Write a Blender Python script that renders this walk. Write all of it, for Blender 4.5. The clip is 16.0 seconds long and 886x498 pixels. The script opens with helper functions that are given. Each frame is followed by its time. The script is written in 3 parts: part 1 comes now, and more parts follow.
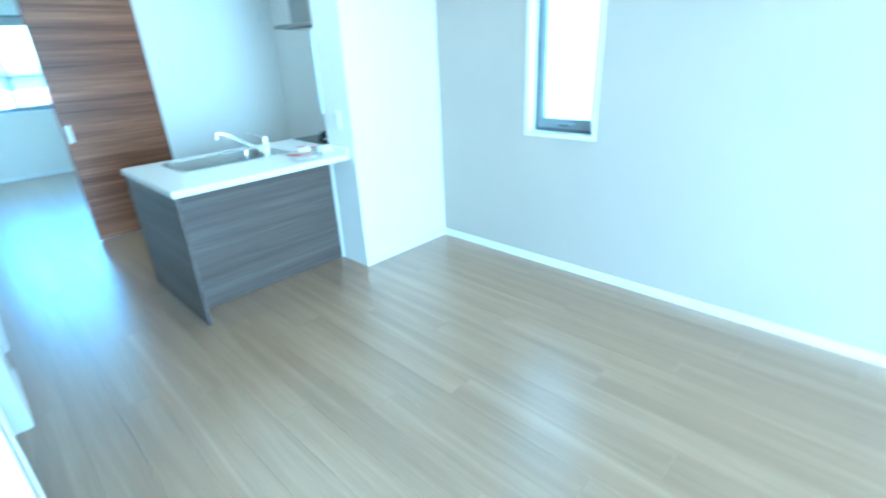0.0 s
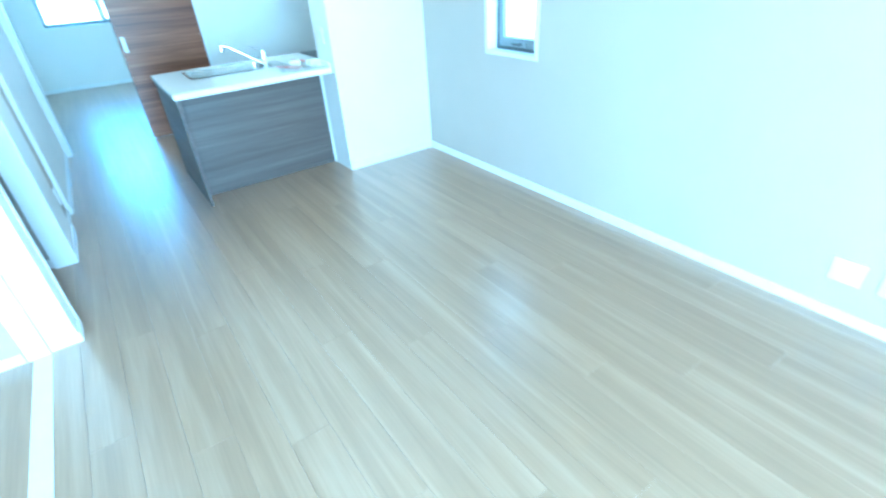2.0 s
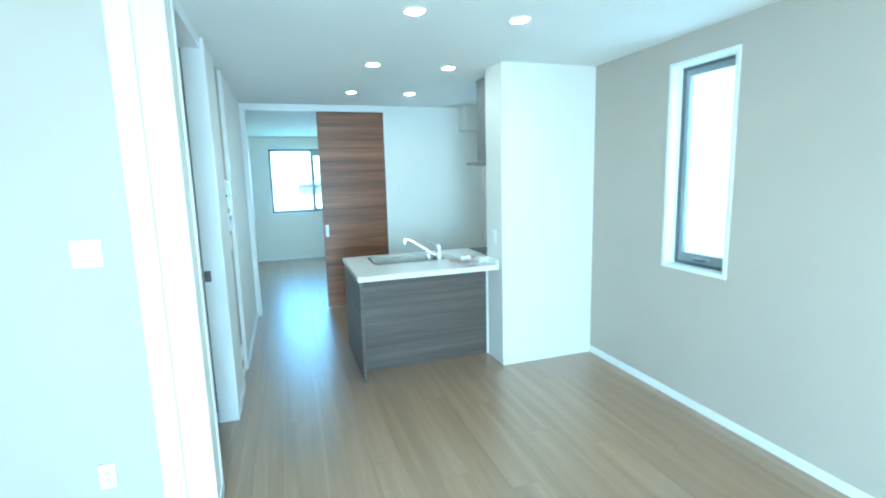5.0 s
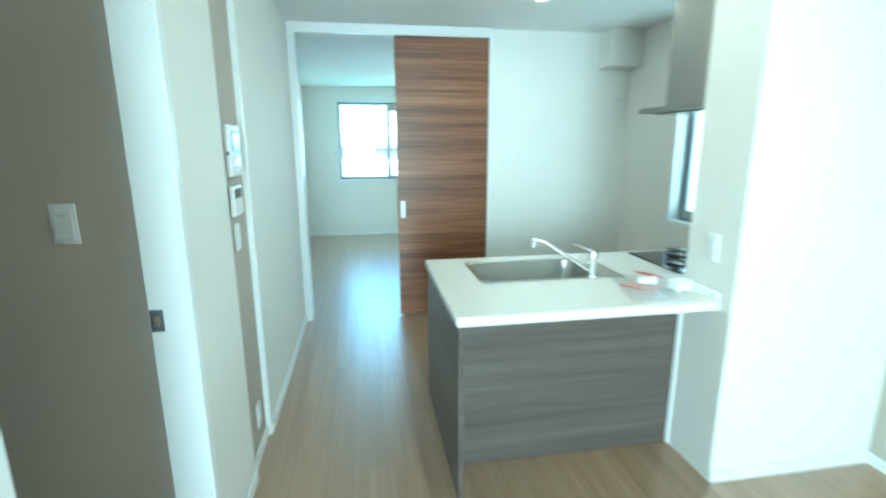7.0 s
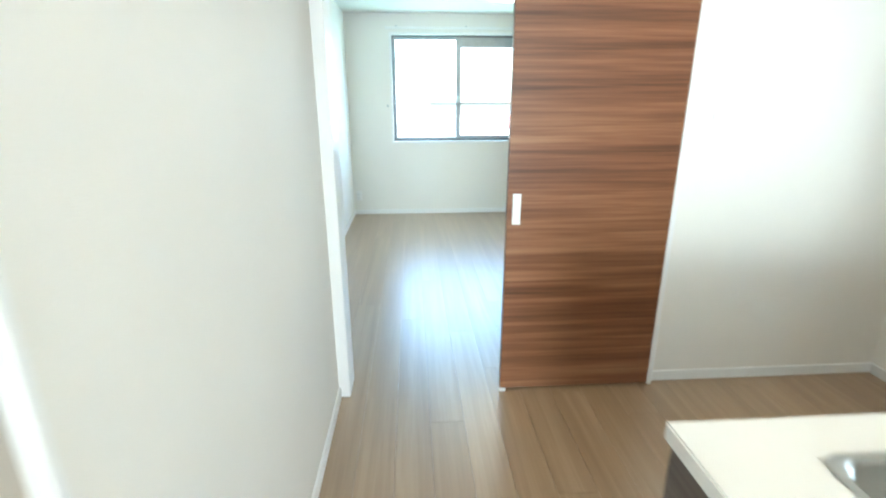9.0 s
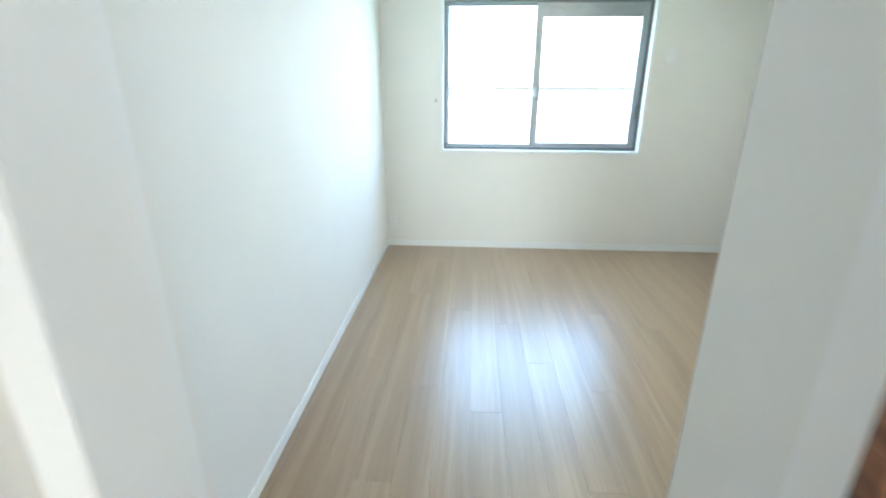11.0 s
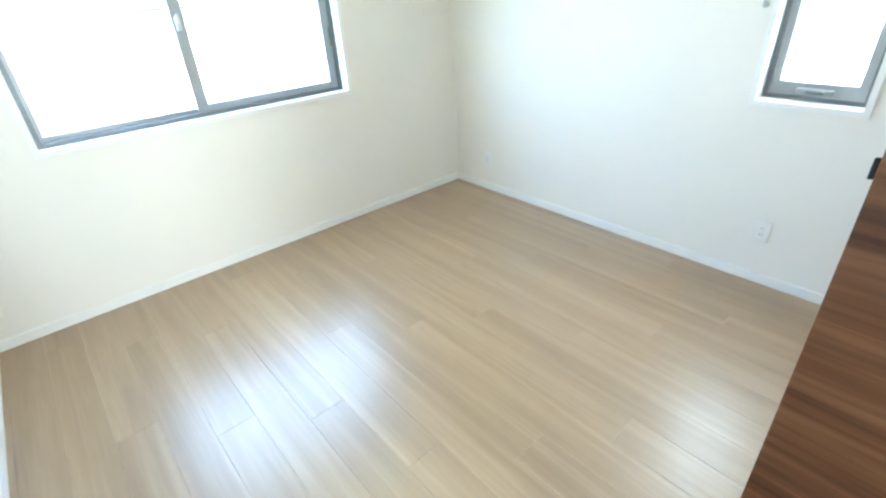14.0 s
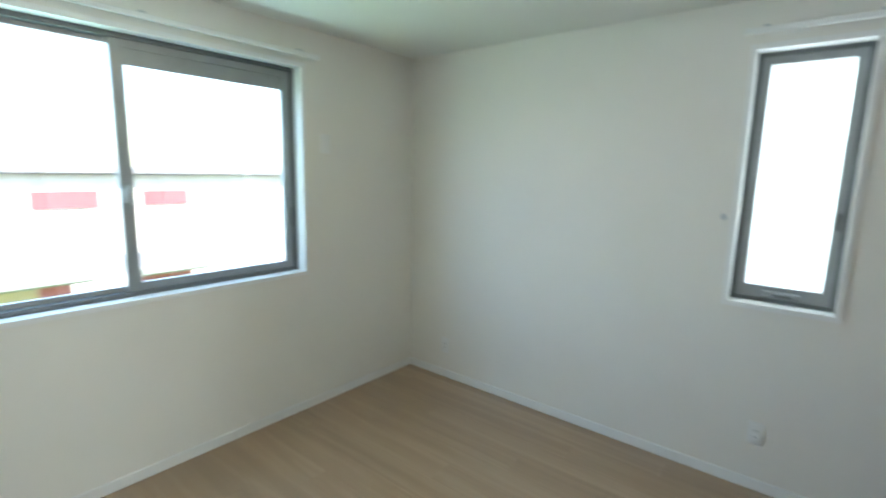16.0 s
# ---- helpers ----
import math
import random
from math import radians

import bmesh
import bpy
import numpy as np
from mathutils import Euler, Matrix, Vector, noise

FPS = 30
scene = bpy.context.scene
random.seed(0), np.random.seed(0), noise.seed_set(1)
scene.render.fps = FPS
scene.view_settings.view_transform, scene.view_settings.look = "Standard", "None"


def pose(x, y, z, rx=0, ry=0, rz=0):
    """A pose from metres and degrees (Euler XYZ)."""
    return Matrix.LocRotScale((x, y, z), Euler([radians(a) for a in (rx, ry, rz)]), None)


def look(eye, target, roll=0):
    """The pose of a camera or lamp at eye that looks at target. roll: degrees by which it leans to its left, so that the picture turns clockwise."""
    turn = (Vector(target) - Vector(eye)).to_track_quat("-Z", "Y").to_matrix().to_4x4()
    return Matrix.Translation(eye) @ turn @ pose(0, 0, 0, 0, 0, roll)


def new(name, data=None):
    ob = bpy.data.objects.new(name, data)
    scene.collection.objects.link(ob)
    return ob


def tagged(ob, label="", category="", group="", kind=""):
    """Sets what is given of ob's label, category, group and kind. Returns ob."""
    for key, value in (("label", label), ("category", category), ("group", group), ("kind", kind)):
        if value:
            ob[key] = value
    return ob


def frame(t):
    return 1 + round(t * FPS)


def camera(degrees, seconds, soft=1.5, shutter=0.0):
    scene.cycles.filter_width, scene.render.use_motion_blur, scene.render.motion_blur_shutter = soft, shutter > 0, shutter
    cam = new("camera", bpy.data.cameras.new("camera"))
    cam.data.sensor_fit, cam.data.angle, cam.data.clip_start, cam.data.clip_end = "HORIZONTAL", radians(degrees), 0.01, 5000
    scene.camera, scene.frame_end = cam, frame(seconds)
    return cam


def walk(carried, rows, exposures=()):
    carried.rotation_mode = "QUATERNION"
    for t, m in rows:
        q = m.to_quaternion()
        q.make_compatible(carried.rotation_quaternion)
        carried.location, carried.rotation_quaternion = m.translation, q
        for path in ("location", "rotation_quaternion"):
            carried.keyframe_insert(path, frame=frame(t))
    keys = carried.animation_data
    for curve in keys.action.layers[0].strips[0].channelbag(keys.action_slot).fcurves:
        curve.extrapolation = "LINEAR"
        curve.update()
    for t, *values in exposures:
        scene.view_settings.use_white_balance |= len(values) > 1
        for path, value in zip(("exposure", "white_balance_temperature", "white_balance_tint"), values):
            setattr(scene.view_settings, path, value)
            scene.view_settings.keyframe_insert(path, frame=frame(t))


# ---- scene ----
cam = camera(86.0, 16.0, soft=2.0, shutter=0.5)
PATH = [
    (0, (0.181, -2.731, 1.502), (1.485, -1.43, 0.723), -2.8),
    (0.5, (0.414, -2.841, 1.546), (1.432, -1.329, 0.723), 0.7),
    (1, (0.488, -3.14, 1.52), (1.498, -1.636, 0.673), -0.5),
    (1.5, (0.522, -3.459, 1.523), (1.513, -1.971, 0.626), -1.5),
    (2, (0.525, -3.689, 1.547), (1.477, -2.275, 0.501), -3.7),
    (2.5, (0.464, -3.732, 1.559), (1.622, -2.545, 0.44), -2.0),
    (3, (0.526, -3.791, 1.607), (1.796, -2.423, 0.889), -2.6),
    (3.5, (0.455, -3.797, 1.63), (1.76, -2.313, 1.324), -1.7),
    (4, (0.399, -3.773, 1.65), (1.493, -2.115, 1.412), -0.6),
    (4.5, (0.382, -3.676, 1.644), (1.114, -1.836, 1.362), -0.9),
    (4.7, (0.408, -3.614, 1.628), (1.076, -1.752, 1.332), -1.2),
    (6.8, (0.547, -1.873, 1.518), (0.994, 0.036, 1.124), -0.4),
    (7, (0.588, -1.677, 1.528), (0.907, 0.249, 1.092), -0.2),
    (7.5, (0.569, -1.202, 1.521), (0.769, 0.746, 1.113), 0.3),
    (8, (0.545, -0.708, 1.492), (0.656, 1.244, 1.068), 0.9),
    (8.5, (0.5, -0.209, 1.488), (0.481, 1.728, 0.993), -0.6),
    (9, (0.442, 0.284, 1.459), (0.562, 2.186, 0.853), -0.1),
    (9.2, (0.438, 0.46, 1.456), (0.51, 2.377, 0.888), -0.7),
    (11.3, (0.485, 2.261, 1.552), (0.279, 4.131, 0.872), 0.8),
    (11.5, (0.469, 2.394, 1.556), (0.103, 4.239, 0.875), 1.4),
    (12, (0.368, 2.757, 1.595), (-0.373, 4.411, 0.751), -2.4),
    (12.5, (0.338, 3.082, 1.617), (0.106, 4.869, 0.749), -2.7),
    (13, (0.306, 3.324, 1.633), (0.614, 5.08, 0.726), -2.0),
    (13.5, (0.3, 3.391, 1.55), (1.173, 4.913, 0.589), -3.2),
    (14, (0.231, 3.449, 1.564), (1.343, 4.789, 0.58), -3.5),
    (14.5, (0.231, 3.399, 1.594), (1.4, 4.956, 1.14), -3.8),
    (15, (0.22, 3.409, 1.632), (1.276, 5.086, 1.365), -1.1),
    (15.5, (0.209, 3.601, 1.596), (1.374, 5.205, 1.333), 2.5),
    (16, (0.204, 3.9, 1.586), (1.738, 5.142, 1.262), 1.3),
]

EXPOSURES = [(0.0, 3.48, 3880, -18), (1.5, 3.57, 3780, -18), (2.5, 3.56, 3780, -18), (3.5, 3.13, 4200, -20), (4.7, 3.08, 4400, -20), (6.8, 3.3, 4800, -23), (7.0, 3.3, 4900, -23), (7.5, 3.36, 5600, -16), (8.0, 3.4, 5720, -10), (8.5, 3.5, 5850, -4), (9.2, 3.75, 5900, 0),
             (11.3, 3.66, 6150, 6), (12.5, 3.69, 6200, 5), (13.0, 3.82, 6250, 5), (13.5, 3.98, 6250, 6), (14.2, 4.08, 6250, 7), (15.0, 3.2, 6500, 6), (15.5, 3.0, 6550, 5), (16.0, 2.78, 6500, 5)]
walk(cam, [(t, look(*p)) for t, *p in PATH], EXPOSURES)

# ---- light ----
SUN_AZ, SUN_EL = 224.5, 44.7     # compass bearing with +y as north
world = bpy.data.worlds.new("world")
scene.world = world
world.use_nodes = True
_bg = world.node_tree.nodes["Background"]
_sky = world.node_tree.nodes.new("ShaderNodeTexSky")
_sky.sky_type = "NISHITA"
_sky.sun_disc = False
_sky.sun_elevation, _sky.sun_rotation = radians(SUN_EL), radians(SUN_AZ)
world.node_tree.links.new(_sky.outputs[0], _bg.inputs[0])
_bg.inputs[1].default_value = 0.15
_sun = bpy.data.lights.new("sun", "SUN")
_sun.energy, _sun.angle, _sun.color = 5.0, radians(0.5), (1, 0.96, 0.9)
_so = new("sun", _sun)
_d = Vector((math.sin(radians(SUN_AZ)) * math.cos(radians(SUN_EL)), math.cos(radians(SUN_AZ)) * math.cos(radians(SUN_EL)), math.sin(radians(SUN_EL))))
_so.matrix_world = look(_d * 40, (0, 0, 0))


def window_light(name, eye, target, w, h, power, colour=(0.86, 0.94, 1.0)):
    """The sky's light that enters by one opening."""
    l = bpy.data.lights.new(name, "AREA")
    l.shape, l.size, l.size_y, l.energy, l.color = "RECTANGLE", w, h, power, colour
    o = new(name, l)
    o.matrix_world = look(eye, target)


window_light("south_window_light", (0.22, -5.62, 1.1), (0.3, 0, 1.0), 1.8, 1.9, 29)
window_light("north_window_light", (1.09, 6.66, 1.56), (1.09, 0, 1.2), 1.7, 1.2, 3.8, (0.47, 0.70, 1.0))
window_light("living_window_light", (3.16, -1.07, 1.6), (0, -1.07, 1.4), 0.42, 1.2, 0.8)
window_light("kitchen_window_light", (3.16, 1.5, 1.55), (0, 1.5, 1.3), 0.36, 1.2, 1.0)
window_light("bedroom_window_light", (3.16, 4.04, 1.57), (0, 4.04, 1.3), 0.36, 1.1, 1.5)


# ---- materials ----
def material(name, colour, rough=0.5, metal=0.0, vary=0.04, scale=6.0, bump=0.0, bump_scale=120.0, spec=0.5):
    m = bpy.data.materials.new(name)
    m.use_nodes = True
    n, k = m.node_tree.nodes, m.node_tree.links
    b = n["Principled BSDF"]
    b.inputs["Roughness"].default_value, b.inputs["Metallic"].default_value = rough, metal
    b.inputs["Specular IOR Level"].default_value = spec
    g = n.new("ShaderNodeNewGeometry")
    t = n.new("ShaderNodeTexNoise")
    t.inputs["Scale"].default_value, t.inputs["Detail"].default_value = scale, 5
    k.new(g.outputs["Position"], t.inputs["Vector"])
    r = n.new("ShaderNodeValToRGB")
    r.color_ramp.elements[0].position, r.color_ramp.elements[1].position = 0.3, 0.7
    r.color_ramp.elements[0].color = (*[c * (1 - vary) for c in colour], 1)
    r.color_ramp.elements[1].color = (*[min(1, c * (1 + vary)) for c in colour], 1)
    k.new(t.outputs["Fac"], r.inputs[0])
    k.new(r.outputs[0], b.inputs["Base Color"])
    if bump:
        f = n.new("ShaderNodeTexNoise")
        f.inputs["Scale"].default_value, f.inputs["Detail"].default_value = bump_scale, 3
        k.new(g.outputs["Position"], f.inputs["Vector"])
        u = n.new("ShaderNodeBump")
        u.inputs["Strength"].default_value, u.inputs["Distance"].default_value = bump, 0.002
        k.new(f.outputs["Fac"], u.inputs["Height"])
        k.new(u.outputs[0], b.inputs["Normal"])
    return m


def wood(name, dark, mid, light, stretch, rough, piece=False, grain=1.0, bump=0.15, coat=0.0, fine=7.0, swirl=0.6, broad=0.0, spread=0.2):
    """Long-grained wood: broad bands and fine fibres, drawn out by stretch along each axis."""
    m = bpy.data.materials.new(name)
    m.use_nodes = True
    n, k = m.node_tree.nodes, m.node_tree.links
    b = n["Principled BSDF"]
    g = n.new("ShaderNodeNewGeometry")
    mp = n.new("ShaderNodeVectorMath")
    mp.operation = "MULTIPLY"
    mp.inputs[1].default_value = stretch
    k.new(g.outputs["Position"], mp.inputs[0])
    src = mp.outputs[0]
    if piece:
        oi = n.new("ShaderNodeObjectInfo")
        off = n.new("ShaderNodeVectorMath")
        off.operation = "MULTIPLY_ADD"
        off.inputs[1].default_value = (37.0, 53.0, 71.0)
        k.new(oi.outputs["Random"], off.inputs[0])
        k.new(src, off.inputs[2])
        src = off.outputs[0]
    a = n.new("ShaderNodeTexNoise")
    a.inputs["Scale"].default_value, a.inputs["Detail"].default_value, a.inputs["Distortion"].default_value = 1.0, 6, swirl
    k.new(src, a.inputs["Vector"])
    f = n.new("ShaderNodeTexNoise")
    f.inputs["Scale"].default_value, f.inputs["Detail"].default_value = fine, 8
    k.new(src, f.inputs["Vector"])
    mix = n.new("ShaderNodeMath")
    mix.operation = "MULTIPLY_ADD"
    mix.inputs[1].default_value = 0.45 * grain
    k.new(f.outputs["Fac"], mix.inputs[0])
    k.new(a.outputs["Fac"], mix.inputs[2])
    if broad:
        w = n.new("ShaderNodeTexNoise")
        w.inputs["Scale"].default_value, w.inputs["Detail"].default_value = 0.3, 3
        k.new(src, w.inputs["Vector"])
        wm = n.new("ShaderNodeMath")
        wm.operation = "MULTIPLY_ADD"
        wm.inputs[1].default_value = broad
        k.new(w.outputs["Fac"], wm.inputs[0])
        k.new(mix.outputs[0], wm.inputs[2])
        mix = wm
    r = n.new("ShaderNodeValToRGB")
    total = 1 + 0.45 * grain + broad
    even = n.new("ShaderNodeMath")
    even.operation = "DIVIDE"
    even.inputs[1].default_value = total
    k.new(mix.outputs[0], even.inputs[0])
    c, spread = 0.5, spread / total
    r.color_ramp.elements[0].position, r.color_ramp.elements[1].position = c - spread, c + spread
    r.color_ramp.elements[0].color, r.color_ramp.elements[1].color = (*dark, 1), (*light, 1)
    e = r.color_ramp.elements.new(c)
    e.color = (*mid, 1)
    k.new(even.outputs[0], r.inputs[0])
    out = r.outputs[0]
    if piece:
        hs = n.new("ShaderNodeHueSaturation")
        mr = n.new("ShaderNodeMapRange")
        mr.inputs[3].default_value, mr.inputs[4].default_value = 0.975, 1.03
        k.new(oi.outputs["Random"], mr.inputs[0])
        k.new(mr.outputs[0], hs.inputs["Value"])
        k.new(out, hs.inputs["Color"])
        out = hs.outputs[0]
    k.new(out, b.inputs["Base Color"])
    rr = n.new("ShaderNodeMapRange")
    rr.inputs[3].default_value, rr.inputs[4].default_value = rough - 0.05, rough + 0.09
    k.new(f.outputs["Fac"], rr.inputs[0])
    k.new(rr.outputs[0], b.inputs["Roughness"])
    b.inputs["Coat Weight"].default_value = coat
    b.inputs["Coat Roughness"].default_value = 0.31
    b.inputs["Coat IOR"].default_value = 1.65
    u = n.new("ShaderNodeBump")
    u.inputs["Strength"].default_value, u.inputs["Distance"].default_value = bump, 0.001
    k.new(f.outputs["Fac"], u.inputs["Height"])
    k.new(u.outputs[0], b.inputs["Normal"])
    return m


def glow(name, colour, strength):
    m = bpy.data.materials.new(name)
    m.use_nodes = True
    b = m.node_tree.nodes["Principled BSDF"]
    b.inputs["Base Color"].default_value = (*colour, 1)
    b.inputs["Emission Color"].default_value = (*colour, 1)
    b.inputs["Emission Strength"].default_value = strength
    return m


def clear(name, rough=0.0, tint=(1, 1, 1), mixed=0.9):
    """Thin glazing: mostly clear, with a little mirror gloss."""
    m = bpy.data.materials.new(name)
    m.use_nodes = True
    n, k = m.node_tree.nodes, m.node_tree.links
    n.remove(n["Principled BSDF"])
    tr, gl, mx = n.new("ShaderNodeBsdfTransparent"), n.new("ShaderNodeBsdfGlossy"), n.new("ShaderNodeMixShader")
    tr.inputs[0].default_value = (*tint, 1)
    gl.inputs["Roughness"].default_value = rough
    mx.inputs[0].default_value = 1 - mixed
    k.new(tr.outputs[0], mx.inputs[1])
    k.new(gl.outputs[0], mx.inputs[2])
    k.new(mx.outputs[0], n["Material Output"].inputs["Surface"])
    return m


PAPER = material("white_wallpaper", (0.80, 0.775, 0.728), 0.75, vary=0.012, scale=2.5, bump=0.35, bump_scale=260)
GREIGE = material("greige_wallpaper", (0.485, 0.435, 0.375), 0.75, vary=0.02, scale=2.5, bump=0.4, bump_scale=240)
CEIL = material("ceiling_paper", (0.80, 0.79, 0.76), 0.8, vary=0.01, scale=2, bump=0.3, bump_scale=200)
TRIM = material("white_trim", (0.82, 0.82, 0.81), 0.38, vary=0.012, scale=9)
PLASTIC = material("white_plastic", (0.80, 0.80, 0.79), 0.32, vary=0.01, scale=20)
SUB = material("underfloor", (0.07, 0.05, 0.04), 0.8)
PLANK = wood("oak_plank", (0.222, 0.138, 0.07), (0.308, 0.2, 0.108), (0.405, 0.284, 0.172), (12.0, 0.45, 9.0), 0.34, piece=True, grain=0.9, bump=0.04, coat=1.0, fine=8.0, swirl=0.9, broad=0.25, spread=0.36)
WALNUT = wood("walnut", (0.07, 0.022, 0.009), (0.19, 0.076, 0.034), (0.32, 0.155, 0.076), (0.42, 0.42, 15.0), 0.33, bump=0.05, grain=1.7, fine=4.5, swirl=0.25, broad=0.5, spread=0.36)
ASH = wood("ash_grey_wood", (0.062, 0.047, 0.04), (0.105, 0.083, 0.071), (0.16, 0.133, 0.117), (0.6, 0.6, 22.0), 0.42, bump=0.05, grain=1.5, fine=5.5, swirl=0.25, broad=0.4, spread=0.38)
SOLID = material("solid_surface", (0.80, 0.775, 0.73), 0.25, vary=0.015, scale=300)
STEEL = material("brushed_steel", (0.68, 0.67, 0.64), 0.26, 1.0, vary=0.06, scale=30, bump=0.06, bump_scale=400)
CHROME = material("chrome", (0.85, 0.86, 0.87), 0.07, 1.0, vary=0.01)
HOODGREY = material("hood_silver_paint", (0.34, 0.335, 0.315), 0.42, 0.55, vary=0.03, scale=12)
ALU = material("grey_aluminium", (0.30, 0.315, 0.32), 0.4, 0.3, vary=0.05, scale=14)
DARKALU = material("dark_aluminium", (0.14, 0.15, 0.155), 0.42, 0.3, vary=0.05, scale=14)
BLACK = material("black_enamel", (0.018, 0.018, 0.02), 0.25, vary=0.1, scale=30)
BLACKGLASS = material("black_glass", (0.012, 0.012, 0.014), 0.06, vary=0.05)
SCREEN = material("dark_screen", (0.015, 0.055, 0.14), 0.15, vary=0.1)
BROWNLCD = material("brown_display", (0.045, 0.025, 0.022), 0.2, vary=0.1)
BLUE = material("blue_film", (0.03, 0.36, 0.72), 0.3, vary=0.03)
LGREY = material("light_grey_plastic", (0.5, 0.52, 0.53), 0.4, vary=0.02)
PINK = material("pink_paper", (0.75, 0.50, 0.45), 0.7, vary=0.12, scale=50)
RED = material("red_print", (0.62, 0.08, 0.07), 0.5, vary=0.05)
GLASS = clear("window_glass", 0.0, (0.96, 0.98, 0.98), 0.93)
FROST = material("frosted_glass", (0.9, 0.92, 0.92), 0.35, vary=0.01)
_f = FROST.node_tree
_t = _f.nodes.new("ShaderNodeBsdfTranslucent")
_t.inputs[0].default_value = (0.92, 0.95, 0.95, 1)
_m = _f.nodes.new("ShaderNodeMixShader")
_m.inputs[0].default_value = 0.8
_f.links.new(_f.nodes["Principled BSDF"].outputs[0], _m.inputs[1])
_f.links.new(_t.outputs[0], _m.inputs[2])
_f.links.new(_m.outputs[0], _f.nodes["Material Output"].inputs["Surface"])
BAG = clear("clear_plastic", 0.12, (0.95, 0.96, 0.96), 0.8)
LAMP = glow("downlight_lens", (1.0, 0.86, 0.68), 15.0)
DOME = glow("ceiling_lamp_dome", (1.0, 0.86, 0.66), 1.1)
CONCRETE = material("pale_render", (0.55, 0.54, 0.51), 0.8, vary=0.08, scale=1.5, bump=0.3, bump_scale=20)
REDSIDING = material("red_siding", (0.25, 0.07, 0.08), 0.6, vary=0.12, scale=3)
TANSIDING = material("tan_siding", (0.34, 0.26, 0.17), 0.7, vary=0.12, scale=3)
ROOF = material("grey_roof", (0.16, 0.16, 0.17), 0.7, vary=0.12, scale=4)
ASPHALT = material("asphalt", (0.09, 0.088, 0.085), 0.9, vary=0.25, scale=0.6, bump=0.5, bump_scale=30)


# ---- mesh helpers ----
def bx(bm, x0, x1, y0, y1, z0, z1, bevel=0.0, seg=2):
    r = bmesh.ops.create_cube(bm, size=1, matrix=Matrix.Translation(((x0 + x1) / 2, (y0 + y1) / 2, (z0 + z1) / 2)) @ Matrix.Diagonal((x1 - x0, y1 - y0, z1 - z0, 1)))
    if bevel:
        es = {e for v in r["verts"] for e in v.link_edges}
        bmesh.ops.bevel(bm, geom=list(es), offset=bevel, segments=seg, affect="EDGES", profile=0.5)
    return bm


def cyl(bm, p, q, r0, r1=None, n=20):
    p, q = Vector(p), Vector(q)
    m = Matrix.Translation((p + q) / 2) @ (q - p).to_track_quat("Z", "Y").to_matrix().to_4x4()
    bmesh.ops.create_cone(bm, cap_ends=True, segments=n, radius1=r0, radius2=r0 if r1 is None else r1, depth=(q - p).length, matrix=m)
    return bm


AXES = {"x": lambda u, v, w: (w, u, v), "y": lambda u, v, w: (u, w, v), "z": lambda u, v, w: (u, v, w)}


def solid(bm, axis, us, vs, w0, w1, holes=()):
    """A slab across an axis, on a grid of cells with some of them left out as real holes."""
    us, vs = sorted(set(us)), sorted(set(vs))
    put = AXES[axis]

    def keep(i, j):
        if not (0 <= i < len(us) - 1 and 0 <= j < len(vs) - 1):
            return False
        u, v = (us[i] + us[i + 1]) / 2, (vs[j] + vs[j + 1]) / 2
        return not any(a < u < b and c < v < d for a, b, c, d in holes)

    pts = {}

    def pt(i, j, k):
        if (i, j, k) not in pts:
            pts[i, j, k] = bm.verts.new(put(us[i], vs[j], (w0, w1)[k]))
        return pts[i, j, k]

    for i in range(len(us) - 1):
        for j in range(len(vs) - 1):
            if not keep(i, j):
                continue
            bm.faces.new([pt(i, j, 0), pt(i, j + 1, 0), pt(i + 1, j + 1, 0), pt(i + 1, j, 0)])
            bm.faces.new([pt(i, j, 1), pt(i + 1, j, 1), pt(i + 1, j + 1, 1), pt(i, j + 1, 1)])
            for di, dj, a, b in ((-1, 0, (i, j), (i, j + 1)), (1, 0, (i + 1, j + 1), (i + 1, j)), (0, -1, (i + 1, j), (i, j)), (0, 1, (i, j + 1), (i + 1, j + 1))):
                if not keep(i + di, j + dj):
                    bm.faces.new([pt(*a, 0), pt(*a, 1), pt(*b, 1), pt(*b, 0)])
    bmesh.ops.recalc_face_normals(bm, faces=bm.faces)
    return bm


def ring(bm, axis, u0, u1, v0, v1, width, w0, w1):
    a = width if isinstance(width, tuple) else (width,) * 4     # u-low, u-high, v-low, v-high
    return solid(bm, axis, [u0, u0 + a[0], u1 - a[1], u1], [v0, v0 + a[2], v1 - a[3], v1], w0, w1, [(u0 + a[0], u1 - a[1], v0 + a[2], v1 - a[3])])


def mesh(name, bm, mat, smooth=False):
    me = bpy.data.meshes.new(name)
    bm.to_mesh(me)
    bm.free()
    me.materials.append(mat)
    if smooth:
        for p in me.polygons:
            p.use_smooth = True
        me.set_sharp_from_angle(angle=radians(35))
    return me


def structure(name, bm, mat, label="", category=""):
    return tagged(new(name, mesh(name, bm, mat)), label, category, "", "structure")


def thing(name, loc, label, category, group="", kind=""):
    e = new(name)
    e.empty_display_size = 0.05
    e.location = loc
    return tagged(e, label, category, group, kind)


def part(name, bm, mat, parent, label="", smooth=False):
    """Links a bmesh, drawn in the place's own coordinates, under a thing or a part."""
    o = new(name, mesh(name, bm, mat, smooth))
    base = Vector(parent.location)
    up = parent
    while up.parent:
        up = up.parent
        base = base + Vector(up.location)
    o.data.transform(Matrix.Translation(-base))
    o.parent = parent
    if label:
        o["label"] = label
    return o


